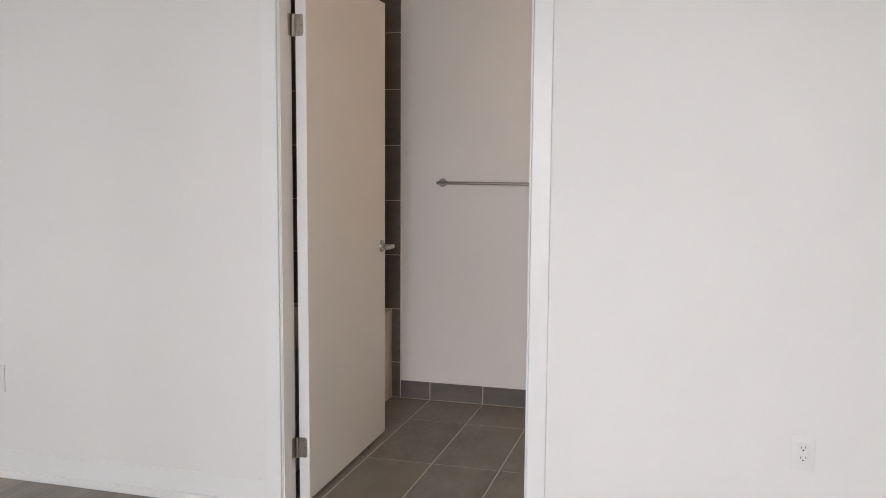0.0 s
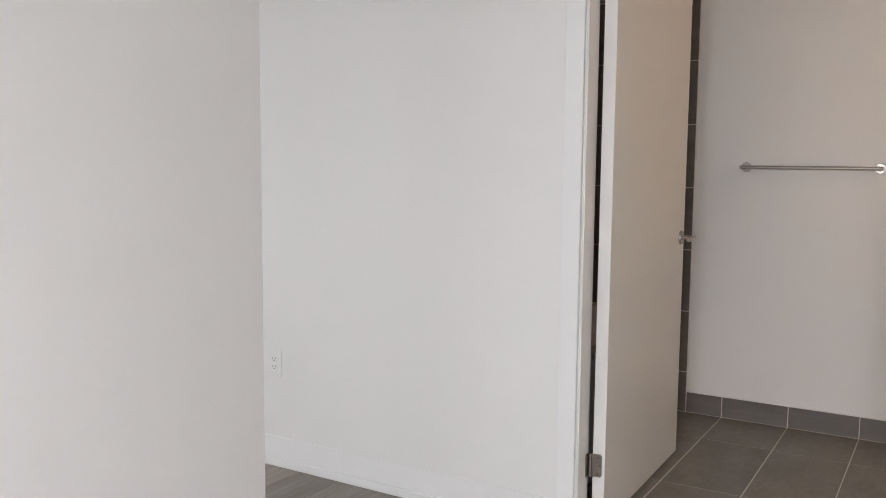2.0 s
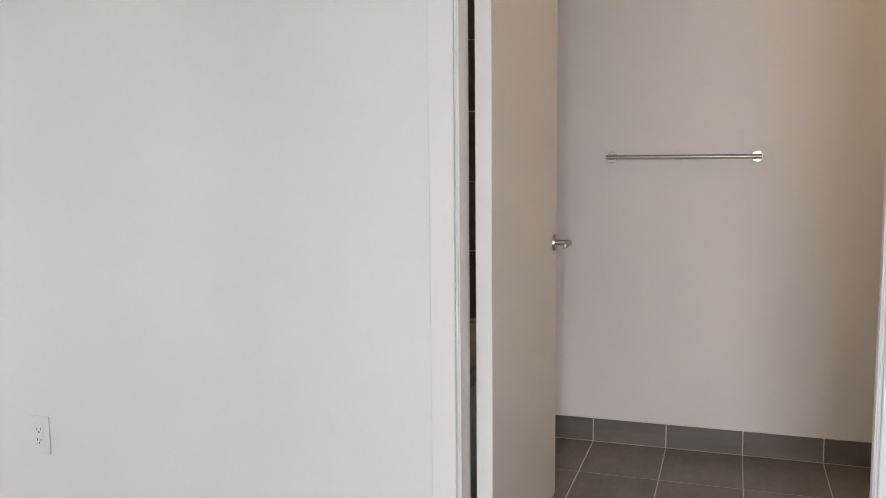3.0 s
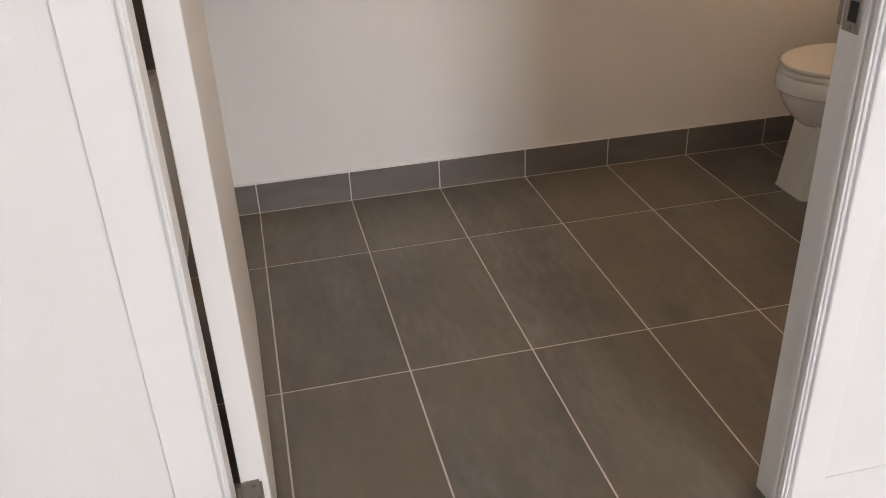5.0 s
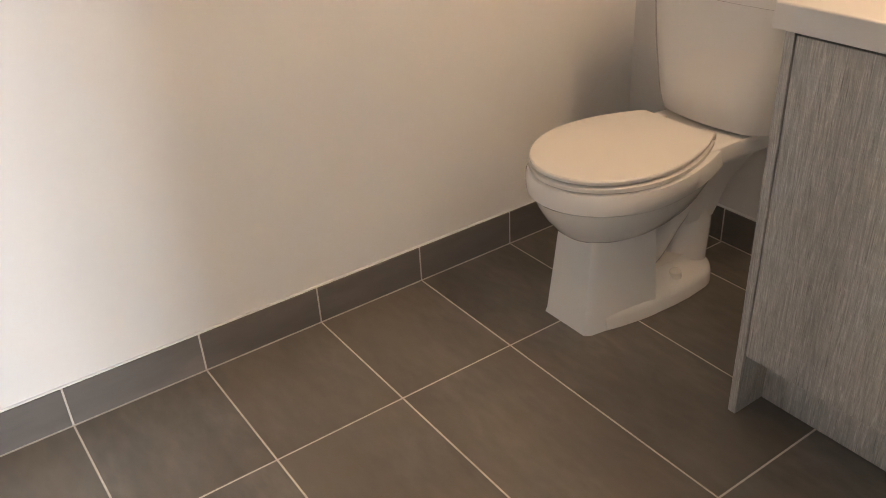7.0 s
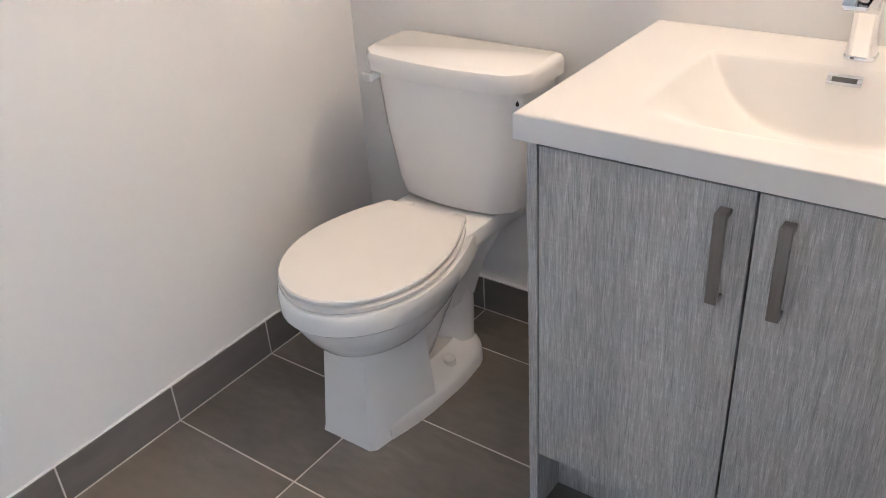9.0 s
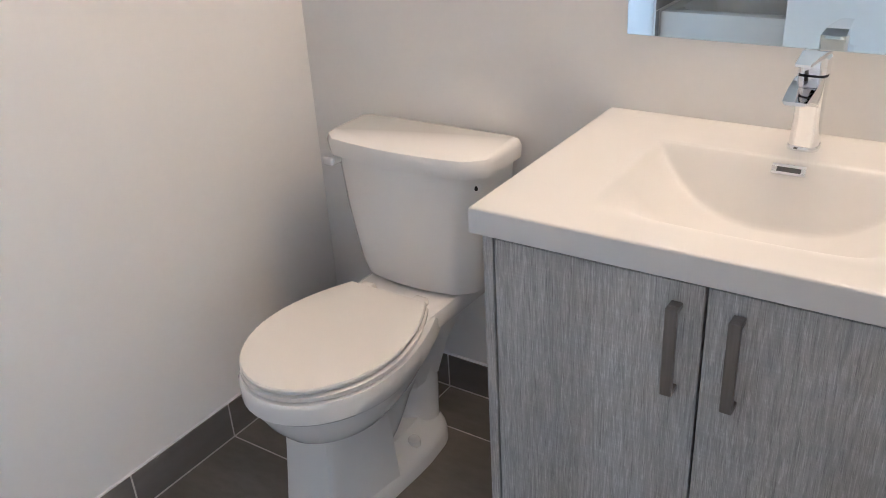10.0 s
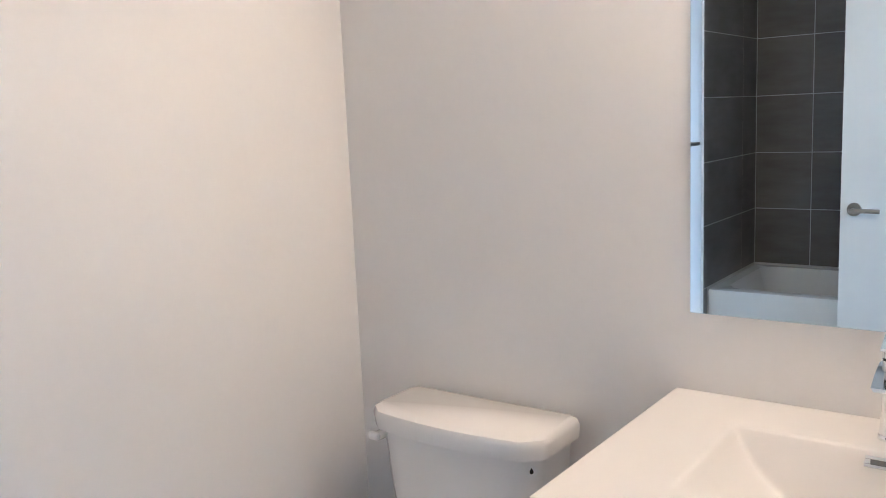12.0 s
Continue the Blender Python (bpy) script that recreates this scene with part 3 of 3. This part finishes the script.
def washbasin_top():
    """Cast top with a trough: steep at the back, its floor sagging from both ends to the middle."""
    x0, x1, y0, y1, zt, zb = 1.119, 1.684, -1.1685, -0.441, 0.851, 0.8065
    nx, ny = 120, 130
    bx0, bx1, by0, by1 = 1.185, 1.535, -1.062, -0.600

    def smooth(u):
        u = min(1, max(0, u))
        return u * u * (3 - 2 * u)

    def height(x, y):
        v = (y - (by0 + by1) / 2) / ((by1 - by0) / 2)
        if abs(v) >= 1 or not bx0 < x < bx1:
            return 0
        floor = 0.104 * (1 - abs(v) ** 2.8) * smooth((1 - abs(v)) / 0.06 + 0.2) * smooth((x - bx0) / 0.17)
        wall = (bx1 - x) * 1.3
        d = wall - floor
        return -max(0.0, 0.5 * (wall + floor - math.sqrt(d * d + 0.0022 ** 2)))

    bm = bmesh.new()
    lip = 0.004
    def spread(a, b, n):
        inner = [a + lip + (b - a - 2 * lip) * i / n for i in range(n + 1)]
        return [a, a + 0.0012] + inner + [b - 0.0012, b]
    xs, ys = spread(x0, x1, nx), spread(y0, y1, ny)
    def edge(c, a, b):
        d = max(0.0, lip - min(c - a, b - c))
        return lip - math.sqrt(max(0.0, lip * lip - d * d))
    grid = [[bm.verts.new((x, y, zt + height(x, y) - max(edge(x, x0, x1), edge(y, y0, y1)))) for y in ys] for x in xs]
    for i in range(len(xs) - 1):
        for j in range(len(ys) - 1):
            bm.faces.new((grid[i][j], grid[i + 1][j], grid[i + 1][j + 1], grid[i][j + 1]))
    rim = [g[0] for g in grid] + grid[-1][1:] + [g[-1] for g in reversed(grid[:-1])] + list(reversed(grid[0][1:-1]))
    low = [bm.verts.new((v.co.x, v.co.y, zb)) for v in rim]
    for i in range(len(rim)):
        j = (i + 1) % len(rim)
        bm.faces.new((rim[j], rim[i], low[i], low[j]))
    bmesh.ops.recalc_face_normals(bm, faces=bm.faces[:])
    t = thing("washbasin_top", (1.4, -0.8, zb), "glossy white cast basin top on the grey vanity", "washbasin")
    part("basin", bm, M_TOP, t, smooth=50)
    # overflow lies on the sloping back of the trough
    yc = -0.834
    m = Matrix.Translation((1.5228, yc, 0.8341)) @ Matrix.Rotation(radians(38), 4, "Y")
    bm = boxes((-0.004, 0.004, -0.028, 0.028, 0.0040, 0.0095), (-0.004, 0.004, -0.028, 0.028, -0.0095, -0.0040),
               (-0.004, 0.004, -0.028, -0.0195, -0.0040, 0.0040), (-0.004, 0.004, 0.0195, 0.028, -0.0040, 0.0040), bevel=0.0008)
    bm.transform(m)
    o = part("overflow", bm, M_CHROME, t, "chrome rectangular overflow ring")
    # solid grey box in place of the shaded hole
    bm = boxes((-0.0022, 0.003, -0.0193, 0.0193, -0.0038, 0.0038))
    bm.transform(m)
    part("overflow_hole", bm, M_SHADOWGAP, o, "overflow opening, its shade painted grey")


washbasin_top()


def faucet():
    x, y, z = 1.602, -0.838, 0.8512
    t = thing("faucet", (x, y, z), "polished chrome single-lever basin faucet", "faucet")

    def sq(cx, hx, hy, zz, r):
        return rounded_rect(cx - hx, cx + hx, y - hy, y + hy, r, zz, 5)

    part("base_ring", loft(bmesh.new(), [sq(x, 0.0265, 0.0265, z, 0.016), sq(x, 0.0265, 0.0265, z + 0.006, 0.016), sq(x, 0.025, 0.025, z + 0.008, 0.015)]), M_CHROME, t, smooth=40)
    part("body", loft(bmesh.new(), [sq(x, 0.0245, 0.0245, z + 0.008, 0.015), sq(x + 0.001, 0.0225, 0.0225, z + 0.05, 0.014), sq(x + 0.002, 0.0225, 0.0235, z + 0.10, 0.014), sq(x + 0.002, 0.024, 0.0245, z + 0.130, 0.014)]), M_CHROME, t, smooth=40)
    # wedge-shaped spout leaning out over the basin
    def wedge(cx, cz, h, hy):
        return [(cx, y - hy, cz + h), (cx, y + hy, cz + h), (cx, y + hy * 0.8, cz - h), (cx, y - hy * 0.8, cz - h)]
    bm = loft(bmesh.new(), [wedge(x + 0.0, z + 0.097, 0.032, 0.022), wedge(x - 0.04, z + 0.113, 0.020, 0.022), wedge(x - 0.09, z + 0.116, 0.009, 0.021), wedge(x - 0.128, z + 0.114, 0.003, 0.019)])
    part("spout", bm, M_CHROME, t, smooth=30)
    # black band puts the joint's shadow into colour
    part("neck_ring", loft(bmesh.new(), [sq(x + 0.002, 0.022, 0.0225, z + 0.131, 0.013), sq(x + 0.002, 0.022, 0.0225, z + 0.1335, 0.013)]), M_DARK, t, "dark shadow joint")
    def plate(cx, cz, h, hy):
        return [(cx, y - hy, cz + h), (cx, y + hy, cz + h), (cx, y + hy, cz - h), (cx, y - hy, cz - h)]
    bm = loft(bmesh.new(), [sq(x + 0.002, 0.0235, 0.024, z + 0.134, 0.014), sq(x + 0.002, 0.0235, 0.024, z + 0.160, 0.014), sq(x + 0.002, 0.021, 0.0215, z + 0.164, 0.012)])
    loft(bm, [plate(x + 0.022, z + 0.160, 0.005, 0.0215), plate(x - 0.02, z + 0.168, 0.0045, 0.019), plate(x - 0.06, z + 0.169, 0.0035, 0.015), plate(x - 0.102, z + 0.169, 0.002, 0.012)])
    part("lever", bm, M_CHROME, t, smooth=30)


faucet()


def wall_mirror():
    t = thing("wall_mirror", (1.684, -0.82, 1.003), "frameless rectangular wall mirror above the basin", "mirror")
    part("mirror_glass", boxes((1.679, 1.6845, -1.165, -0.470, 1.003, 1.93), bevel=0.0012), M_MIRROR, t)


wall_mirror()


def vanity_light():
    t = thing("vanity_light", (1.68, -0.82, 2.05), "lit warm white bar light above the mirror", "wall light")
    part("back_plate", boxes((1.665, 1.6845, -1.09, -0.55, 2.02, 2.08), bevel=0.003), M_CHROME, t)
    part("tube", cyl(bmesh.new(), (1.570, -1.12, 2.05), (1.570, -0.52, 2.05), 0.032), M_GLOW, t, "glowing opal glass tube", smooth=40)
    for y in (-1.0, -0.64):
        part("arm", cyl(bmesh.new(), (1.665, y, 2.05), (1.598, y, 2.05), 0.008), M_CHROME, t)


vanity_light()

# ---- tiles and planks ----
PIECES = {}


def piece(name, dims, loc, parent, mat, lip=0.0009):
    """One tile or plank, its centre at loc; the mesh is shared by pieces of the same size."""
    key = (name, mat.name, tuple(round(d, 4) for d in dims))
    if key not in PIECES:
        PIECES[key] = finish(name, boxes(tuple(s * d / 2 for d in dims for s in (-1, 1)), bevel=lip), mat)
    ob = new(name, PIECES[key])
    ob.location = loc
    ob.parent = parent
    return ob


W, L, G = 0.305, 0.61, 0.0042
floor_bath = structure("floor_bathroom", boxes((-1.613, 1.685, -1.222, 0.382, -0.06, -0.0009)), M_GROUT, "dark grey-brown floor tiles with pale grout joints", "floor")


def tile_floor():
    xs = [-0.915 + W * i for i in range(10)]
    ys = [0.373, 0.0, -L, -1.22]
    for i in range(len(xs) - 1):
        a, b = max(xs[i], -0.838), min(xs[i + 1], 1.676)
        for y1, y0 in zip(ys, ys[1:]):
            piece("tile", (b - a - G, y1 - y0 - G, 0.010), ((a + b) / 2, (y0 + y1) / 2, -0.005), floor_bath, M_TILE)


tile_floor()

skirt_n = structure("baseboard_tiles_north", boxes((-0.784, 1.685, 0.3739, 0.3815, 0, 0.100)), M_GROUT, "dark grey tile baseboard with pale joints", "baseboard")
xs = [-0.784] + [W * i for i in range(-2, 6)] + [1.676]
for a, b in zip(xs, xs[1:]):
    piece("tile", (b - a - G, 0.009, 0.0985), ((a + b) / 2, 0.3775, 0.0508), skirt_n, M_WTILE)
skirt_e = structure("baseboard_tiles_east", boxes((1.6769, 1.6845, -0.46, 0.373, 0, 0.100)), M_GROUT, "dark grey tile baseboard with pale joints", "baseboard")
ys = [-0.46, -0.302, 0.003, 0.308, 0.372]
for a, b in zip(ys, ys[1:]):
    piece("tile", (0.009, b - a - G, 0.0985), (1.6805, (a + b) / 2, 0.0508), skirt_e, M_WTILE)
structure("caulk_line", boxes((-0.784, 1.685, 0.3745, 0.3818, 0.1004, 0.1045), (1.677, 1.6848, -0.46, 0.3744, 0.1004, 0.1045), bevel=0.001), M_TRIM, "thin white caulk bead on the tile baseboard", "trim")

surround = structure("tub_surround", boxes((-1.6125, -0.785, 0.3734, 0.3818, 0, 2.449), (-1.6128, -1.6044, -1.1695, 0.3733, 0, 2.449), (-1.6043, -0.785, -1.1698, -1.1614, 0, 2.449)),
                     M_GROUT, "dark grey wall tiles with pale joints round the tub", "tiling")
structure("tile_edge_trim", boxes((-0.7845, -0.781, 0.3725, 0.3819, 0.105, 2.449)), M_TRIM, "thin white edge strip of the tub tiling", "trim")
zs = [0.0, 0.203] + [0.203 + W * k for k in range(1, 8)] + [2.449]
for z0, z1 in zip(zs, zs[1:]):
    for a, b in ((-1.604, -1.372), (-1.372, -0.785)):
        if z0 < 0.5:
            a = max(a, -0.837)
        if b > a:
            for y in (0.377, -1.165):
                piece("tile", (b - a - G, 0.009, z1 - z0 - G), ((a + b) / 2, y, (z0 + z1) / 2), surround, M_WTILE)
    if z0 > 0.49:
        for a, b in ((0.081, 0.372), (-0.529, 0.081), (-1.139, -0.529)):
            piece("tile", (0.009, b - a - G, z1 - z0 - G), (-1.608, (a + b) / 2, (z0 + z1) / 2), surround, M_WTILE)

floor_bed = structure("floor_bedroom", boxes((-3.0, 3.2, -5.6, -1.2235, -0.06, -0.004)), M_SHADOWGAP, "grey-brown wood plank floor", "floor")


def plank_floor():
    rng = random.Random(4)
    w, n = 0.19, 1.6
    x = -3.0
    while x < 3.2:
        b = min(x + w, 3.2)
        end = -1.225 if x > -0.86 and x < 0.3 else -1.286
        y = end
        low = -5.6
        first = True
        while y > low + 0.01:
            ln = n * rng.uniform(0.3, 1.0) if first else n
            y0 = max(y - ln, low)
            piece("plank", (b - x - 0.0012, y - y0 - 0.0012, 0.010), ((x + b) / 2, (y + y0) / 2, -0.005), floor_bed, M_PLANK, 0.0008)
            y, first = y0, False
        x = b


plank_floor()
structure("threshold", boxes((OPEN_L, OPEN_R, -1.2335, -1.2135, -0.004, 0.003), bevel=0.001), M_NICKEL, "thin brushed metal strip in the doorway", "trim")
